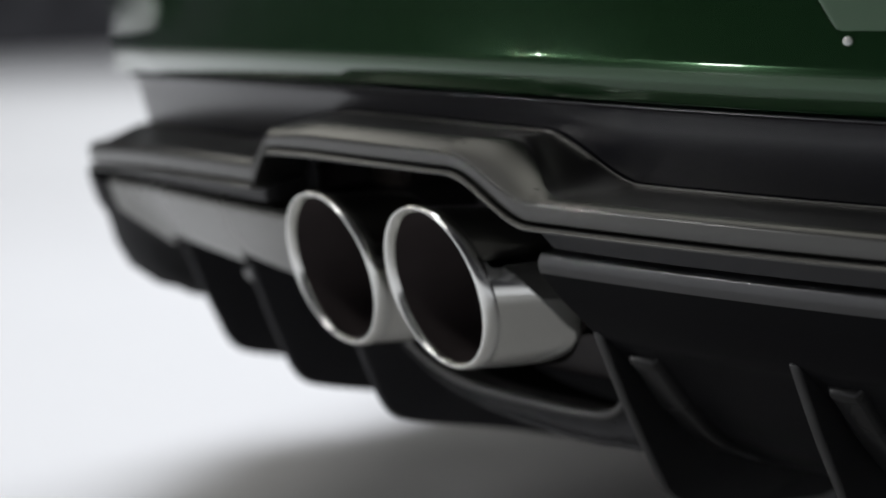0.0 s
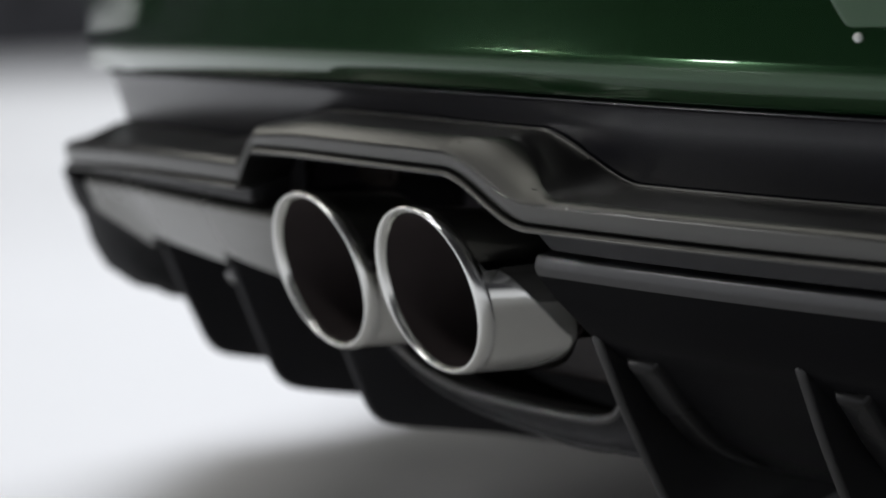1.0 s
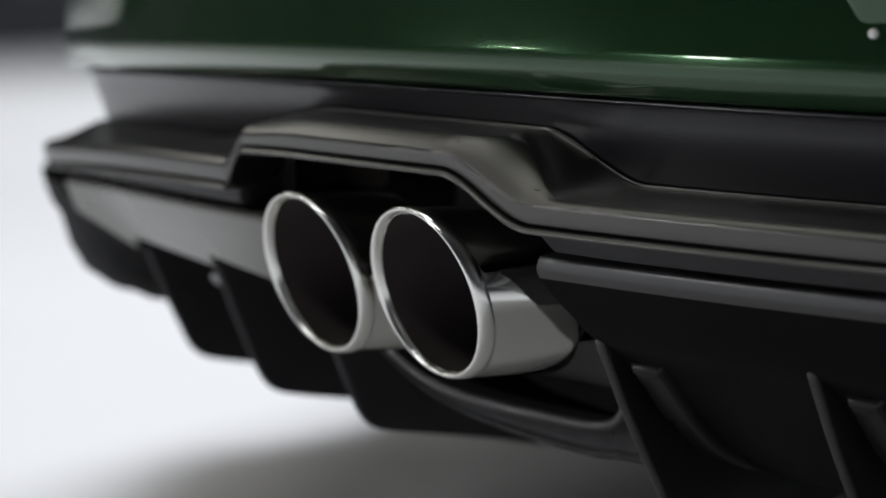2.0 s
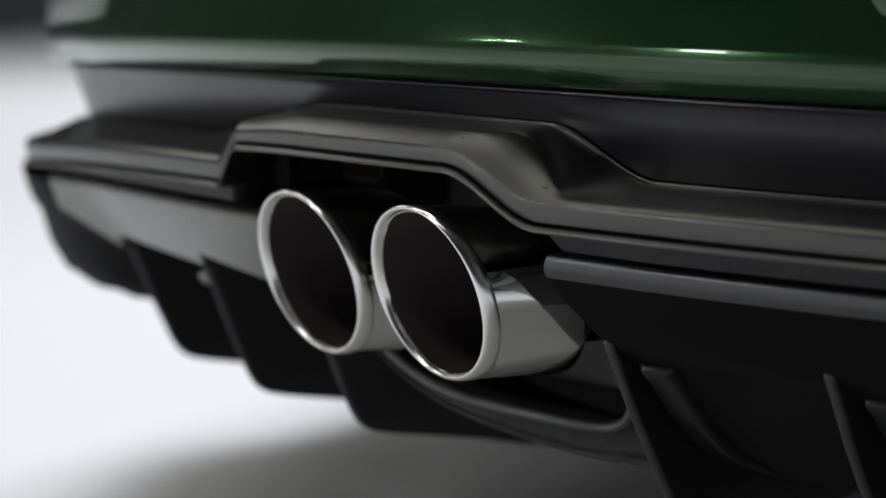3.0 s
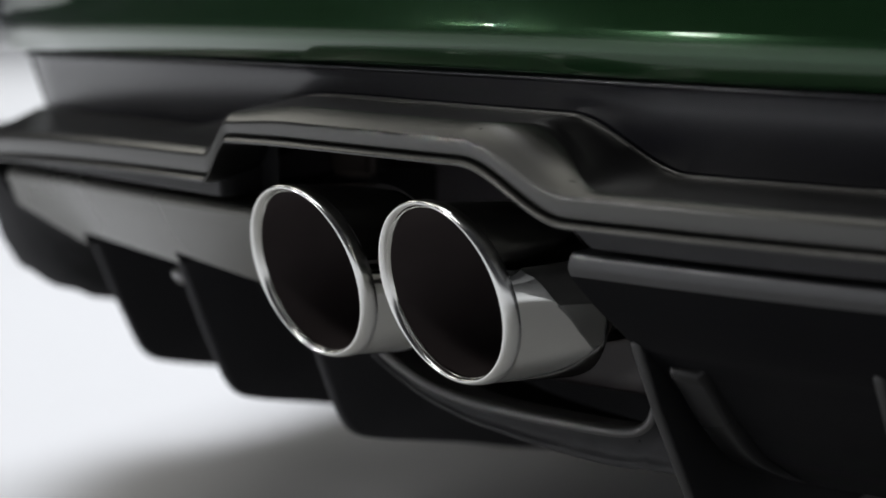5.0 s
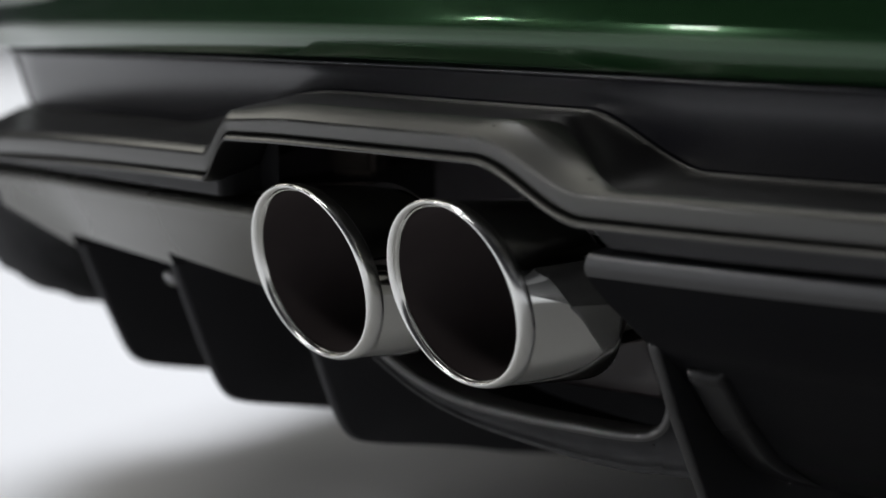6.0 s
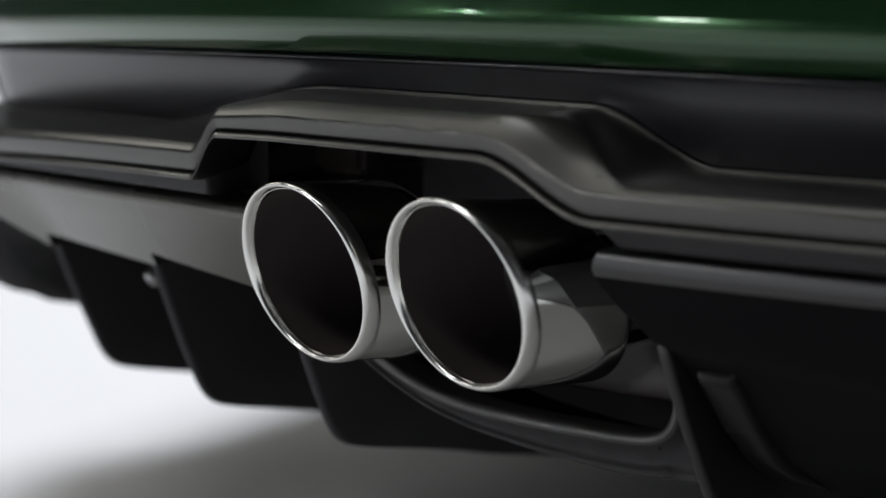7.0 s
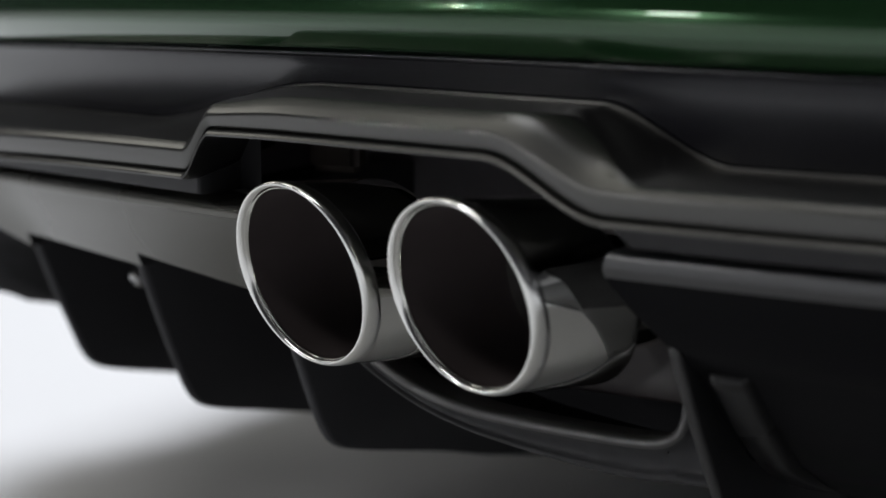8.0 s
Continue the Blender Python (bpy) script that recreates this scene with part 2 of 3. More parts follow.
def skirt_profile(x):
    z0, z1 = crease(x), body_low(x) - 0.0012
    wrap = 3.6 * max(0.0, -0.49 - mirror(x)) ** 2
    rows = [(0.046, -0.636, z1 + 0.0008), (0.0342, -0.642, z1 + 0.0005), (0.0331, -0.643, z1), (0.0326, -0.643, z1 - 0.0007), (0.0327, -0.643, z1 - 0.0012), (0.0338, -0.642, z1 - 0.0018), (0.0415, -0.640, z1 - 0.0032)]
    top = z1 - 0.0056
    rows += [(skirt_depth(x, top + (z0 - top) * u), -0.638 + 0.026 * u, top + (z0 - top) * u) for u in (0, 0.2, 0.4, 0.6, 0.8, 1.0)]
    d = skirt_depth(x, z0)
    rows += [(d + 0.0025, -0.600, z0 - 0.004), (d + 0.024, -0.580, z0 - 0.006)]
    return [(c + wrap, out, z) for c, out, z in rows]


part("bumper_skirt", grid(skin([s for s in ALONG if -0.5585 <= s <= 2 * CENTRE + 0.5585], skirt_profile)), M_SKIRT, car, "satin black bumper insert")


# black strips that paint the shaded gap at each end of the insert
for end in (-0.556, 2 * CENTRE + 0.556):
    way = 1 if end < 0 else -1
    rows = [[(px - way * dx, py + dy, pz) for px, py, pz in skin([end], skirt_profile)[0][6:13]] for dx, dy in ((-0.002, -0.0010), (0.0, -0.0018), (0.004, -0.0018), (0.0075, 0.0010), (0.008, 0.006), (0.006, 0.02))]
    part("end_gap_strip", grid(rows), M_SHADED, car, "black strip standing for the dark gap at the end of the insert")


def trim_profile(x):
    """From the bead against the skirt, over the shelf, round the edge and down the face."""
    zc, zt, zl = crease(x), lip_top(x), lip_low(x)
    db = skirt_depth(x, zc)
    rows = [(db + 0.0135, -0.572, zc - 0.004), (db + 0.0003, -0.598, zc - 0.0014)]
    bead = 0.1 + 0.9 * ss(-0.20, -0.06, x)
    rows += [(db - 0.0006, -0.612, zc - 0.0009 + 0.0007 * bead), (db - 0.0010, -0.6125, zc - 0.0011 + 0.0013 * bead), (db - 0.0014, -0.613, zc - 0.0013 + 0.0015 * bead), (db - 0.0018, -0.613, zc - 0.0015 + 0.0013 * bead), (db - 0.0021, -0.613, zc - 0.0016 + 0.0007 * bead), (db - 0.0024, -0.613, zc - 0.0018)]
    back = db - 0.0025
    left = ss(-0.12, -0.20, x)
    ch = 0.0025 + 0.0008 * left + 0.0053 * ss(-0.205, -0.105, x) * (1 - ss(0.050, 0.110, x)) + 0.0240 * (ss(0.017, 0.089, x) - ss(0.050, 0.110, x))
    full = min(1.0, max(0.0, (ch - 0.0025) / 0.0053))
    tilt = 40 + (8 * left - 8) * (1 - full)
    bevel, c, z = [(0.0014, zt)], 0.0014, zt
    fan = 3.5 + 1.5 * (1 - full)
    for a in (tilt + 2 * fan, tilt + fan, tilt, tilt - fan, tilt - 2 * fan):
        c, z = c + 0.184 * ch / math.tan(radians(a)), z + 0.184 * ch
        bevel.append((c, z))
    bend = 0.08 * ch / (1 - math.cos(radians(28)))
    bevel += [(c + bend * (math.sin(radians(28)) - math.sin(radians(a))), z + bend * (math.cos(radians(a)) - math.cos(radians(28)))) for a in (21, 14, 7, 0)]
    ct, top = bevel[-1]
    for u in (0.25, 0.5, 0.75):
        rows.append((back + u * (ct + 0.001 - back), -0.614 - 0.004 * u, zc - 0.0018 + (top - zc + 0.0018) * u + 0.0006 * math.sin(math.pi * u)))
    rows += [(c, -0.660 - 0.002 * i / 9, z) for i, (c, z) in enumerate(reversed(bevel))]
    rows += [(0.00098, -0.662, zt - 0.0004), (0.00067, -0.662, zt - 0.0009), (0.00047, -0.662, zt - 0.0015), (0.0004, -0.662, zt - 0.0022), (0.0005, -0.662, zt - 0.0031)]
    rows += [(0.0010, -0.661, 0.5 * (zt + zl)), (0.0020, -0.660, zl + 0.0016), (0.0025, -0.660, zl + 0.0006), (0.0040, -0.659, zl), (0.012, -0.61, zl + 0.001)]
    return rows


part("lip_trim", grid(skin(ALONG, trim_profile)), M_TRIM, car, "satin dark grey trim lip arched over the exhausts")


def gap_panel_low(x):
    return 0.3925 + 0.6 * droop(x)


def flange_profile(x):
    """A thin flange under the lip, with a groove above it."""
    zl = lip_low(x)
    return [(0.014, -0.642, zl + 0.001), (0.0062, -0.644, zl - 0.0005), (0.0022, -0.645, zl - 0.0008), (0.0006, -0.646, zl - 0.0014), (-0.0006, -0.646, zl - 0.0023), (-0.0011, -0.646, zl - 0.0033), (-0.0006, -0.645, zl - 0.0043),
            (0.0044, -0.644, zl - 0.0050), (0.0080, -0.640, zl - 0.0054), (0.013, -0.634, zl - 0.0056), (0.05, -0.55, zl - 0.002), (0.09, -0.54, zl + 0.006)]


part("lip_flange", grid(skin(ALONG, flange_profile)), M_TRIM, car, "satin grey bead under the trim lip")


def band_profile(x):
    zl, zb = lip_low(x) - 0.004, gap_panel_low(x)
    in_ = 0.034 * ss(-0.203, -0.196, x) * (x < 0)
    return [(0.0150 + in_, -0.648, zl), (0.0155 + in_, -0.647, zb + 0.0014), (0.0162 + in_, -0.646, zb + 0.0004), (0.0175 + in_, -0.645, zb), (0.06, -0.55, zb + 0.001), (0.14, -0.53, zb + 0.003)]


part("lip_band", grid(skin([s for s in ALONG if s <= -0.178], band_profile)), M_FIN, car, "satin black band below the flange")
rows = skin([s for s in ALONG if s >= 0.080], band_profile)
rows = [[(x + 0.014 * (1 - ss(0.080, 0.16, x)) * min(1.0, max(0.0, (0.4043 - z) / 0.0118)), y, z) for x, y, z in row] for row in rows]
part("lip_band", grid(rows), M_FIN, car, "satin black band below the flange")

# the lower panel, right and left of the exhaust cutout
LOWER = [(0.13, 0.3900), (0.0260, 0.3886), (0.0249, 0.3881), (0.0242, 0.3873), (0.0239, 0.3864), (0.0239, 0.3855), (0.0242, 0.3840), (0.0246, 0.3815), (0.0256, 0.3797), (0.0269, 0.3777), (0.0286, 0.3752), (0.0310, 0.3712), (0.0370, 0.3600), (0.0480, 0.3405), (0.0600, 0.3320),
         (0.0740, 0.3225), (0.100, 0.2980), (0.140, 0.2680), (0.20, 0.2400), (0.30, 0.2150), (0.55, 0.2050)]


def cut_edge(z):
    """Where the panel stops at the cutout, by height."""
    return bent([(0.20, 0.098), (0.300, 0.0985), (0.327, 0.1040), (0.342, 0.1027), (0.3507, 0.0939), (0.3605, 0.0847), (0.368, 0.0789), (0.377, 0.0750), (0.3885, 0.0790)], z)


# one surface split in two: lit blade above, panel painted as shade below
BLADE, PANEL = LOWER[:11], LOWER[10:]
for name, lines, material, label in (("diffuser_blade", BLADE, M_LIT_BLADE, "satin blade along the top of the diffuser, coloured paler as the lit part"), ("lower_panel", PANEL, M_SHADED, "black grained diffuser panel beside the exhausts, darkened to stand for shade")):
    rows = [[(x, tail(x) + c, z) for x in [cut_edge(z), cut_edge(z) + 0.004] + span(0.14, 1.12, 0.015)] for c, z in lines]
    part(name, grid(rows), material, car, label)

rows = [[(cut_edge(z) + dx, tail(cut_edge(z)) + c + dy, z) for dx, dy in ((0.0, 0.0), (0.0006, 0.0015), (0.003, 0.02), (0.014, 0.11))] for c, z in LOWER[1:16]]
part("panel_return", grid(rows), M_APRON, car, "black return of the panel into the exhaust recess")

RIDGE = [(0.07, 0.3885), (0.0225, 0.3882), (0.0203, 0.3872), (0.0195, 0.3856), (0.0197, 0.3816), (0.0206, 0.3803), (0.0219, 0.3800)]
LEFT = [(0.0205, 0.3835), (0.025, 0.3770), (0.045, 0.3540), (0.062, 0.3350), (0.070, 0.3265), (0.074, 0.3240), (0.079, 0.3222),
        (0.110, 0.3140), (0.20, 0.2920), (0.35, 0.2600), (0.55, 0.2400)]


def left_height(c):
    return bent(LEFT, c)


face, under = [], []
for s in span(-0.160, TURN, 0.004) + LEFT_END:
    x = max(s, TURN - 0.04)
    end = ss(-0.44, -0.58, s)
    tuck = 1 - 0.55 * ss(-0.42, -0.56, s)
    bay = ((s + 0.448) / 0.14) % 1.0
    saw = (0.0550 + 0.0085 * bay) if s < -0.308 else (0.0545 + 0.0140 * bay)
    seam = bent([(-0.54, 0.030), (-0.510, 0.042), (-0.48, 0.055), (-0.450, 0.0650)], max(s, -0.54)) if s < -0.449 else saw

    def on_side(c, z):
        z += 0.020 * end * max(0.0, 1 - abs(c - 0.070) / 0.03) - 0.25 * end * max(0.0, min(c, 0.15) - 0.080)
        return (*station(s, c * tuck, -0.726 - 0.24 * c + 0.07 * ss(TURN - 0.20, TURN - 0.42, s)), max(z, 0.20 + 0.098 * end) + 0.6 * droop(x))

    def low(c):
        flat = bent([(seam, left_height(seam)), (0.10, 0.3335), (0.20, 0.305), (0.35, 0.268), (0.55, 0.240)], c)
        return flat + (left_height(c) - flat) * end

    if s >= -0.525:
        face.append([on_side(c, z) for c, z in RIDGE + [(c, left_height(c)) for c in span(0.0228, seam, (seam - 0.0228) / 9)]])
        under.append([on_side(c, low(c)) for c in [seam] + [seam + (u ** 2) * (0.55 - seam) for u in span(0.06, 1, 0.08)]])
    else:
        under.append([on_side(c, left_height(c)) for c in [0.0215] + [0.0215 + (u ** 2) * 0.5285 for u in span(0.06, 1, 0.08)]])
part("side_panel", grid(face), M_SIDE, car, "satin black lower bumper panel")
part("side_underpanel", grid(under), M_UNDER, car, "matt black underside of the bumper corner")

# the valance under the exhausts: a rolled edge that turns up at its end, a groove and a lower ridge
def lofted(keys, steps):
    """A smooth run through a few points (Catmull-Rom)."""
    pts = [keys[0], *keys, keys[-1]]
    out = []
    for i in range(1, len(pts) - 2):
        p0, p1, p2, p3 = pts[i - 1:i + 3]
        for k in range(steps):
            u = k / steps
            out.append(tuple(0.5 * (2 * b + (c - a) * u + (2 * a - 5 * b + 4 * c - d) * u * u + (3 * b - a - 3 * c + d) * u ** 3) for a, b, c, d in zip(p0, p1, p2, p3)))
    return out + [keys[-1]]


BROW = lofted([(-0.186, 0.3360), (-0.150, 0.3105), (-0.1153, 0.2943), (-0.086, 0.2848), (-0.053, 0.2797), (-0.0167, 0.2784), (0.0223, 0.2784), (0.0545, 0.2790), (0.0735, 0.2808), (0.0840, 0.2855), (0.0888, 0.2930), (0.0905, 0.3030), (0.0915, 0.3140)], 6)
ROLL = [(0.126, -0.0010), (0.112, 0.0006), (0.104, 0.0018), (0.0985, 0.0024), (0.0955, 0.0022), (0.0936, 0.0010), (0.0930, -0.0006), (0.0936, -0.0022), (0.0955, -0.0036)]
APRON = [(0.0955, -0.0036), (0.0995, -0.0052), (0.1035, -0.0076), (0.1062, -0.0098), (0.1060, -0.0112), (0.1046, -0.0120), (0.1040, -0.0130), (0.1046, -0.0141), (0.1070, -0.0148), (0.116, -0.0150), (0.20, -0.0140)]


def brow_rows(lines, deep):
    """Sections along the brow; the deep ones leave it where it turns up and run on straight to the fin."""
    rows, last = [], next(i for i, p in enumerate(BROW) if p[0] > 0.0735)
    for i, (x, z) in enumerate(BROW):
        (xa, za), (xb, zb) = BROW[max(0, i - 1)], BROW[min(len(BROW) - 1, i + 1)]
        w = math.hypot(xb - xa, zb - za)
        nx, nz = (za - zb) / w, (xb - xa) / w
        on = max(0.0, (i - last) / (len(BROW) - 1 - last))
        xs, zs = (x, z) if not on else (0.0738 + 0.0300 * on, 0.2808 + 0.0010 * on)
        tall = 1 + 0.75 * ss(-0.10, 0.07, x)
        row = []
        for c, dz in lines:
            if not deep:
                px, pz = x + nx * dz, z + nz * dz
            else:
                low = ss(-0.0036, -0.0090, dz)
                dz = -0.0036 + (dz + 0.0036) * tall
                px = (x + nx * max(dz, -0.006)) * (1 - low) + (xs + (nx * dz if not on else 0.0)) * low
                pz = (z + nz * max(dz, -0.006)) * (1 - low) + (zs + (nz if not on else 1.0) * dz) * low
            row.append((px, tail(px) + c, pz))
        rows.append(row)
    return rows


valance = part("valance", grid(brow_rows(APRON, True)), M_APRON, car, "black grained valance below the exhausts")
part("rolled_edge", grid(brow_rows(ROLL, False)), M_ROLL, valance, "satin black rolled edge")

# the dull inner shield behind the tips
rows = [[(x, tail(x) + c, z + 0.02 * x) for c, z in ((0.165, 0.292), (0.145, 0.2882), (0.1415, 0.2892), (0.140, 0.2915), (0.1415, 0.300), (0.145, 0.315), (0.150, 0.345), (0.158, 0.365))] for x in span(-0.12, 0.108, 0.012)]
part("inner_shield", grid(rows), M_SHIELD, car, "dull brown-grey shield inside the exhaust recess")

# the well behind the exhausts; light and shade are set by each wall's colour
for name, lo, hi in (("well_back", (-0.30, 0.27, 0.335), (0.16, 0.28, 0.47)), ("well_base", (-0.178, 0.256, 0.240), (0.16, 0.27, 0.335)), ("well_roof", (-0.205, 0.13, 0.452), (0.16, 0.26, 0.459)),
                     ("well_side", (-0.235, 0.14, 0.335), (-0.215, 0.28, 0.47)), ("well_side", (0.110, 0.035, 0.39), (0.118, 0.26, 0.46)), ("well_side", (0.110, 0.075, 0.305), (0.118, 0.26, 0.39)), ("well_side", (0.110, 0.125, 0.278), (0.118, 0.26, 0.305))):
    part(name, box(bmesh.new(), lo, hi), M_APRON if lo[2] > 0.31 and lo[0] > 0 else M_SHADED if lo[0] > 0 or name == "well_base" else M_WELL, car, "wall of the exhaust recess with its shading put into the colour", smooth=False)


# the hanger bracket that shows above the pipes
bm = box(bmesh.new(), (-0.190, 0.155, 0.396), (-0.155, 0.170, 0.452))
bmesh.ops.bevel(bm, geom=bm.edges[:], offset=0.004, segments=3, affect="EDGES")
part("hanger", bm, M_STEEL, car, "dull metal exhaust hanger")


# diffuser fins
def fin_bm(edge):
    """A thin fin: edge is its trailing edge, (depth, height) from the top down; it is 5 mm thick with a rounded edge."""
    bm = bmesh.new()
    back = [(c + 0.03 + 0.5 * i * 0.03, z + 0.055) for i, (c, z) in enumerate(edge)]
    loops = []
    for off, cut in ((-0.0034, 0.0040), (-0.0029, 0.0016), (-0.0017, 0.0004), (0.0, 0.0), (0.0017, 0.0004), (0.0029, 0.0016), (0.0034, 0.0040)):
        loops.append([(off, c + cut, z) for c, z in edge])
    rows = [[(-0.0034, c, z) for c, z in back]] + loops + [[(0.0034, c, z) for c, z in back]]
    for a, b in zip(rows, rows[1:]):
        for i in range(len(edge) - 1):
            bm.faces.new([bm.verts.new(p) for p in (a[i], a[i + 1], b[i + 1], b[i])])
    bmesh.ops.remove_doubles(bm, verts=bm.verts, dist=0.00005)
    return bm


def smooth_edge(keys, n=16):
    """Rounded run through the keys (Catmull-Rom)."""
    pts = [keys[0], *keys, keys[-1]]
    out = []
    for i in range(1, len(pts) - 2):
        p0, p1, p2, p3 = pts[i - 1:i + 3]
        for k in range(4):
            u = k / 4
            out.append(tuple(0.5 * (2 * b + (c - a) * u + (2 * a - 5 * b + 4 * c - d) * u * u + (3 * b - a - 3 * c + d) * u ** 3) for a, b, c, d in zip(p0, p1, p2, p3)))
    return out + [keys[-1]]


FIN_IN = smooth_edge([(0.056, 0.3445), (0.0495, 0.3440), (0.0472, 0.3415), (0.0482, 0.3375), (0.059, 0.3200), (0.072, 0.2990), (0.090, 0.2730), (0.108, 0.2480), (0.122, 0.2310), (0.145, 0.2210), (0.20, 0.2090), (0.30, 0.1950)])
FIN_OUT = [(0.108, 0.2580), (0.121, 0.2375), (0.135, 0.2262), (0.160, 0.2185), (0.21, 0.2075), (0.268, 0.1945), (0.33, 0.1790), (0.42, 0.1600)]
for x in (0.105, 0.244, 0.383, 0.522, 0.661):
    ob = part("fin", fin_bm(FIN_IN), M_INNER, car)
    ob.location = (x, tail(x), 0.0)
for x in (-0.1864, -0.3258, -0.466):
    sunk = 0.6 * droop(x)
    head = [(0.078, 0.3425), (0.0712, 0.3412), (0.0695, 0.3375), (0.0765, 0.3220), (0.092, 0.2890)]
    ob = part("fin", fin_bm(smooth_edge([(c, z + sunk * (z - 0.25) / 0.08) for c, z in head] + FIN_OUT)), M_LIFTED_FIN, car)
    ob.location = (x, tail(x), 0.0)

# ribs that run down the panel beside the inner fins
def on_panel(c):
    return bent([(0.048, 0.3405), (0.060, 0.3320), (0.074, 0.3225), (0.100, 0.2980), (0.140, 0.2680), (0.20, 0.2400), (0.30, 0.2150)], c)


def rib_bm(x0):
    rows = []
    for i, c in enumerate([0.0655, 0.0665, 0.069] + span(0.075, 0.22, 0.008)):
        up = (0.0, 0.0035, 0.0055)[i] if i < 3 else 0.0058
        up *= 1 - ss(0.13, 0.205, c)
        mid = x0 + 0.022
        t = [(-0.0105, -0.001), (-0.0098, 0.55), (-0.0085, 0.95), (-0.0075, 1.0), (0.0068, 1.0), (0.0080, 0.93), (0.0098, 0.5), (0.0112, -0.001)]
        rows.append([(mid + dx, tail(mid) + c - 0.75 * up * h, on_panel(c) - 0.66 * up * h) for dx, h in t])
    return grid(rows)


for x in (0.105, 0.244, 0.383, 0.522, 0.661):
    part("rib", rib_bm(x), M_RIB, car)

# the bright screw at the head of an outer fin
rows = [[(0.0062 * r * math.cos(a), -h, 0.0062 * r * math.sin(a)) for a in (2 * math.pi * i / 20 for i in range(20))] for r, h in ((1.0, 0.0), (1.0, 0.003), (0.85, 0.0048), (0.5, 0.0058), (0.35, 0.0058), (0.3, 0.0040), (0.001, 0.0040))]
screw = part("screw", grid(rows, True), M_SCREW, car, "small dull metal screw")
screw.matrix_local = pose(-0.3445, tail(-0.3445) + 0.0890, 0.3150, 35, 0, -25)

# plain pieces that close the car
deck_edge = [row[0] for row in skin(ALONG, body_profile, **CORNER)]
bm = bmesh.new()
bm.faces.new([bm.verts.new(p) for p in deck_edge])
part("boot_deck", bm, M_PAINT, car, "glossy dark green deck", smooth=False)
end_y = station(TURN - 4.0, 0.03, -0.63)[1]
part("bulkhead", box(bmesh.new(), (-0.58, end_y - 0.03, 0.2), (2 * CENTRE + 0.58, end_y - 0.01, 0.95)), M_WELL, car, "plain dark bulkhead", smooth=False)
# unseen tray, added to keep light off the floor below the car
part("undertray", box(bmesh.new(), (-0.62, 0.62, 0.203), (2 * CENTRE + 0.62, end_y - 0.03, 0.215)), M_WELL, car, "unseen plain undertray added to block light under the car", smooth=False)

# rough cabin, out of view, added only to shade the floor
rows = [[(x0, y0, z), (x1, y0, z), (x1, y1, z), (x0, y1, z)] for x0, x1, y0, y1, z in
        ((-0.42, 2 * CENTRE + 0.42, 0.62, 3.9, 1.0), (-0.36, 2 * CENTRE + 0.36, 0.85, 3.5, 1.2), (-0.28, 2 * CENTRE + 0.28, 1.15, 3.0, 1.36), (-0.18, 2 * CENTRE + 0.18, 1.4, 2.7, 1.42), (0.28, 0.34, 1.9, 2.2, 1.43))]
part("cabin", grid(rows, True), M_PAINT, car, "unseen dark green cabin added to block the overhead lamp", smooth=False)

# ---- exhaust tips ----
AIM = Vector((0.48, 0.877, -0.030)).normalized()
YAW, DIP = radians(-14.5), radians(-16.3)
FACE = Vector((math.sin(YAW) * math.cos(DIP), -math.cos(YAW) * math.cos(DIP), math.sin(DIP)))
SIDE = Vector((math.cos(YAW), math.sin(YAW), 0))
RISE = FACE.cross(SIDE)
WIDE, TALL = 0.0480, 0.0532


def tip_rows(profile, n=72):
    """Rings cut on the slant: profile holds (radius share, way along the pipe)."""
    return [[r * (WIDE * math.cos(a) * SIDE + TALL * math.sin(a) * RISE) + along * AIM for a in (2 * math.pi * i / n for i in range(n))] for r, along in profile]


for at in ((0.0, 0.0, 0.36), (-0.117, 0.037, 0.357)):
    tip = part("exhaust_tip", grid(tip_rows([(0.997, 0.0025), (0.995, 0.012), (0.992, 0.035), (0.989, 0.0575), (0.9875, 0.0600), (0.981, 0.0618), (0.955, 0.0632), (0.85, 0.0642), (0.68, 0.0650), (0.66, 0.085), (0.66, 0.16)]), True), M_CHROME, car, "polished chrome exhaust tip")
    tip.location = at
    arc = [(0.998, 0.0080), (1.003, 0.0070), (1.006, 0.0052), (1.006, 0.0034), (1.003, 0.0016), (0.997, 0.0001), (0.987, -0.0010), (0.974, -0.0015), (0.960, -0.0015), (0.947, -0.0010), (0.937, -0.0002), (0.930, 0.0010), (0.927, 0.0022)]
    part("rim", grid(tip_rows([(0.985, 0.0084)] + arc), True), M_RIM, tip, "rolled satin chrome rim")
    part("inner_lip", grid(tip_rows([(0.927, 0.0020), (0.923, 0.0018), (0.9195, 0.0022), (0.917, 0.0030), (0.9155, 0.0038)]), True), M_CHROME, tip, "polished inner lip")
    part("liner", grid(tip_rows([(0.9155, 0.0036), (0.892, 0.03), (0.85, 0.066), (0.62, 0.082), (0.60, 0.15), (0.01, 0.152)]), True), M_SOOT, tip, "sooty black inside of the pipe")

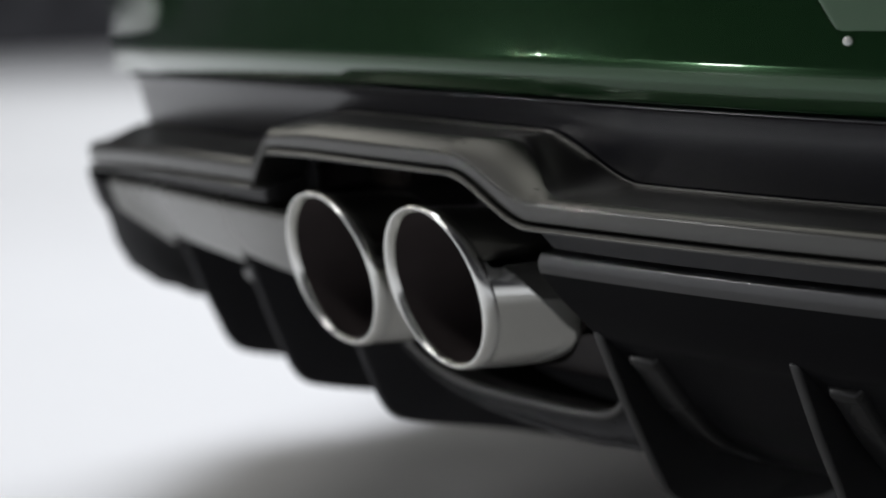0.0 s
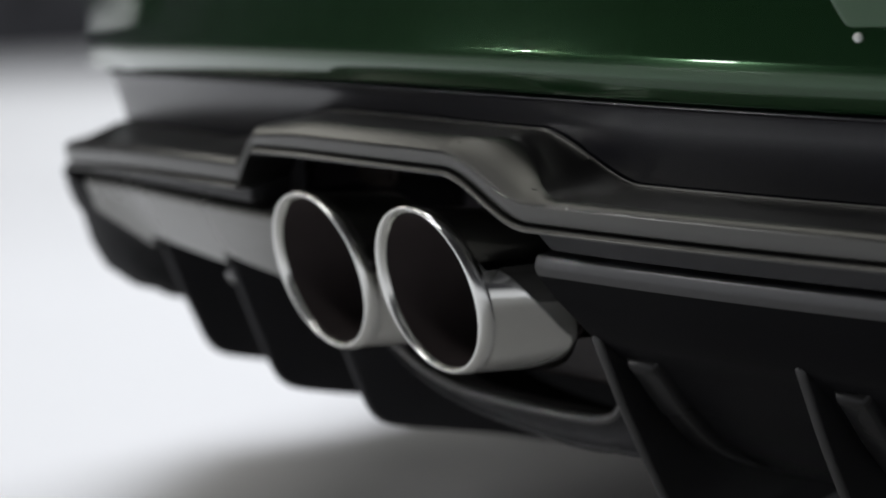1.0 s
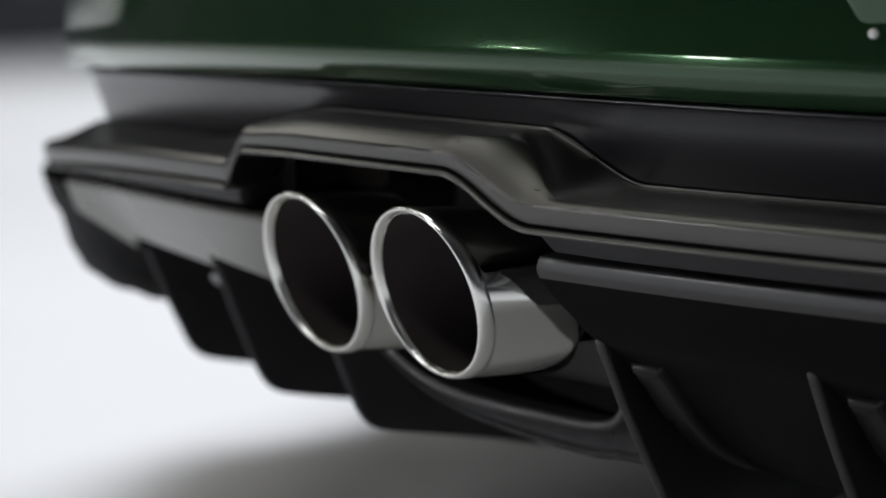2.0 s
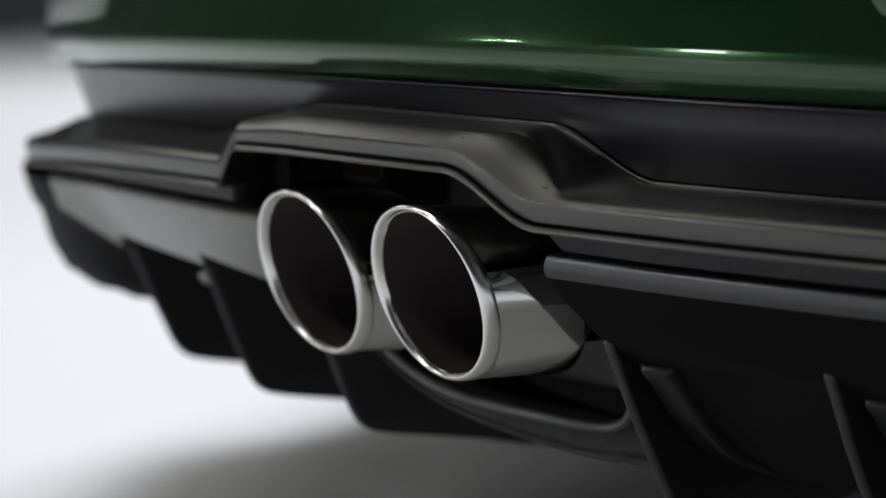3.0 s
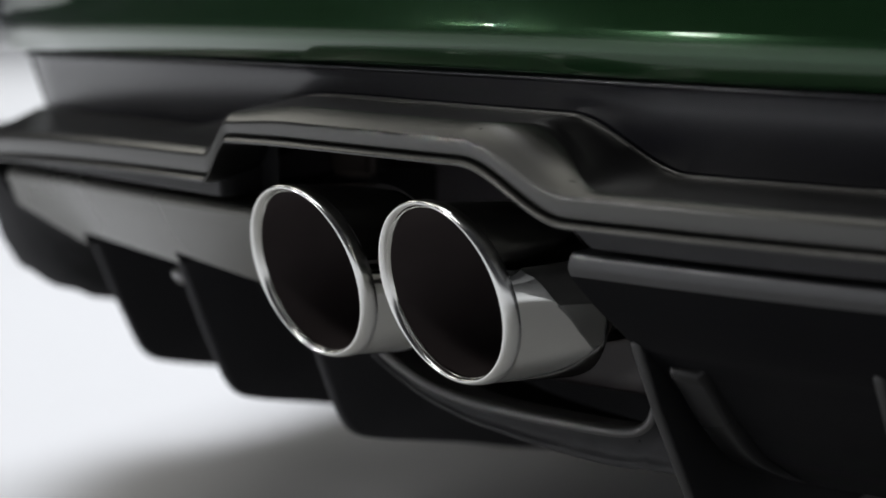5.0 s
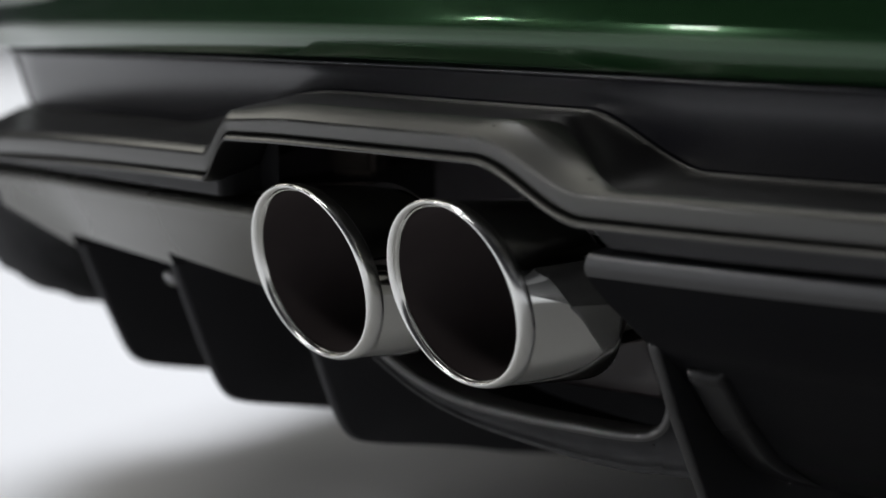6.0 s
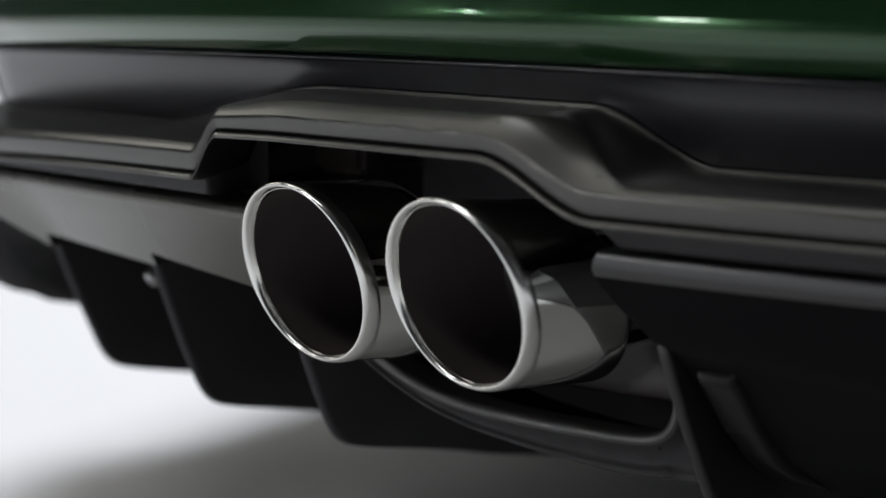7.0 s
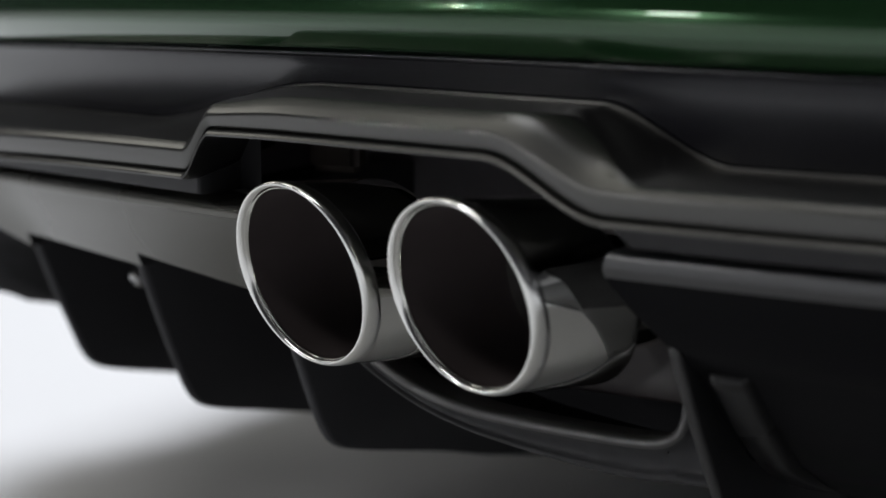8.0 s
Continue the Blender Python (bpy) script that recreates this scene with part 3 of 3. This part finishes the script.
# ---- the plate panel's lower corner and the cap beside it ----
M_CAP = satin_plastic("white_cap", (0.85, 0.85, 0.83), 0.3)
outline = [(0.2885, 0.5125), (0.293, 0.5105), (0.336, 0.5070), (0.50, 0.5070), (0.50, 0.6560), (0.21, 0.6560), (0.235, 0.5960), (0.2560, 0.5560), (0.2800, 0.5195)]
bm = bmesh.new()
loops = []
for grow, fwd in ((0.0, 0.03), (0.0, 0.0022), (-0.0010, 0.0006), (-0.0028, 0.0)):
    loop = []
    for x, z in outline:
        y = tail(CENTRE) + 0.0265 - 0.10 * (z - 0.513) + fwd
        loop.append(bm.verts.new((x - grow * (1 if x < 0.49 else -1), y, z - grow * (1 if z < 0.6 else -1))))
    loops.append(loop)
for a, b in zip(loops, loops[1:]):
    for i in range(len(outline)):
        k = (i + 1) % len(outline)
        bm.faces.new((a[i], a[k], b[k], b[i]))
bm.faces.new(loops[-1])
part("plate_panel", bm, M_PAINT, car, "glossy dark green number plate panel")
rows = [[(0.0024 * r * math.cos(a), -h, 0.0024 * r * math.sin(a)) for a in (2 * math.pi * i / 16 for i in range(16))] for r, h in ((1.0, 0.0), (1.0, 0.0015), (0.8, 0.0025), (0.001, 0.003))]
cap = part("cap", grid(rows, True), M_CAP, car, "small white round cap")
cap.location = (0.2880, tail(CENTRE) + 0.0245, 0.5166)

# ---- small dark scratches on the arched lip ----
for a, b, wide in (((0.0268, -0.0062, 0.4499), (0.0292, -0.0061, 0.4497), 0.00035), ((0.0415, -0.0076, 0.4460), (0.0497, -0.0067, 0.4443), 0.00030), ((0.0862, -0.0160, 0.4279), (0.0915, -0.0175, 0.4273), 0.00045)):
    a, b = Vector(a), Vector(b)
    lift = Vector((0.1, -0.63, 0.76))
    across = (b - a).cross(lift).normalized()
    rows = []
    for k in range(7):
        u = k / 6
        mid = a.lerp(b, u) + across * 0.0007 * math.sin(3.1 * u)
        w = wide * (0.25 + math.sin(math.pi * u))
        rows.append([mid - across * w - lift * 0.0004, mid - across * w * 0.6 + lift * 0.00018, mid + across * w * 0.6 + lift * 0.00018, mid + across * w - lift * 0.0004])
    part("scratch", grid(rows), M_RUBBER, car, "small dark scratch in the trim")

# ---- wheels ----
for x in (-0.46, 2 * CENTRE + 0.46):
    prof = [(0.20, 0.10), (0.30, 0.11), (0.325, 0.095), (0.335, 0.06), (0.335, -0.06), (0.325, -0.095), (0.30, -0.11), (0.20, -0.10)]
    rows = [[(w, r * math.cos(a), r * math.sin(a)) for r, w in prof] for a in (2 * math.pi * i / 64 for i in range(65))]
    wheel = part("wheel", grid(rows), M_RUBBER, car, "black rubber tyre")
    wheel.location = (x, 1.25, 0.335)
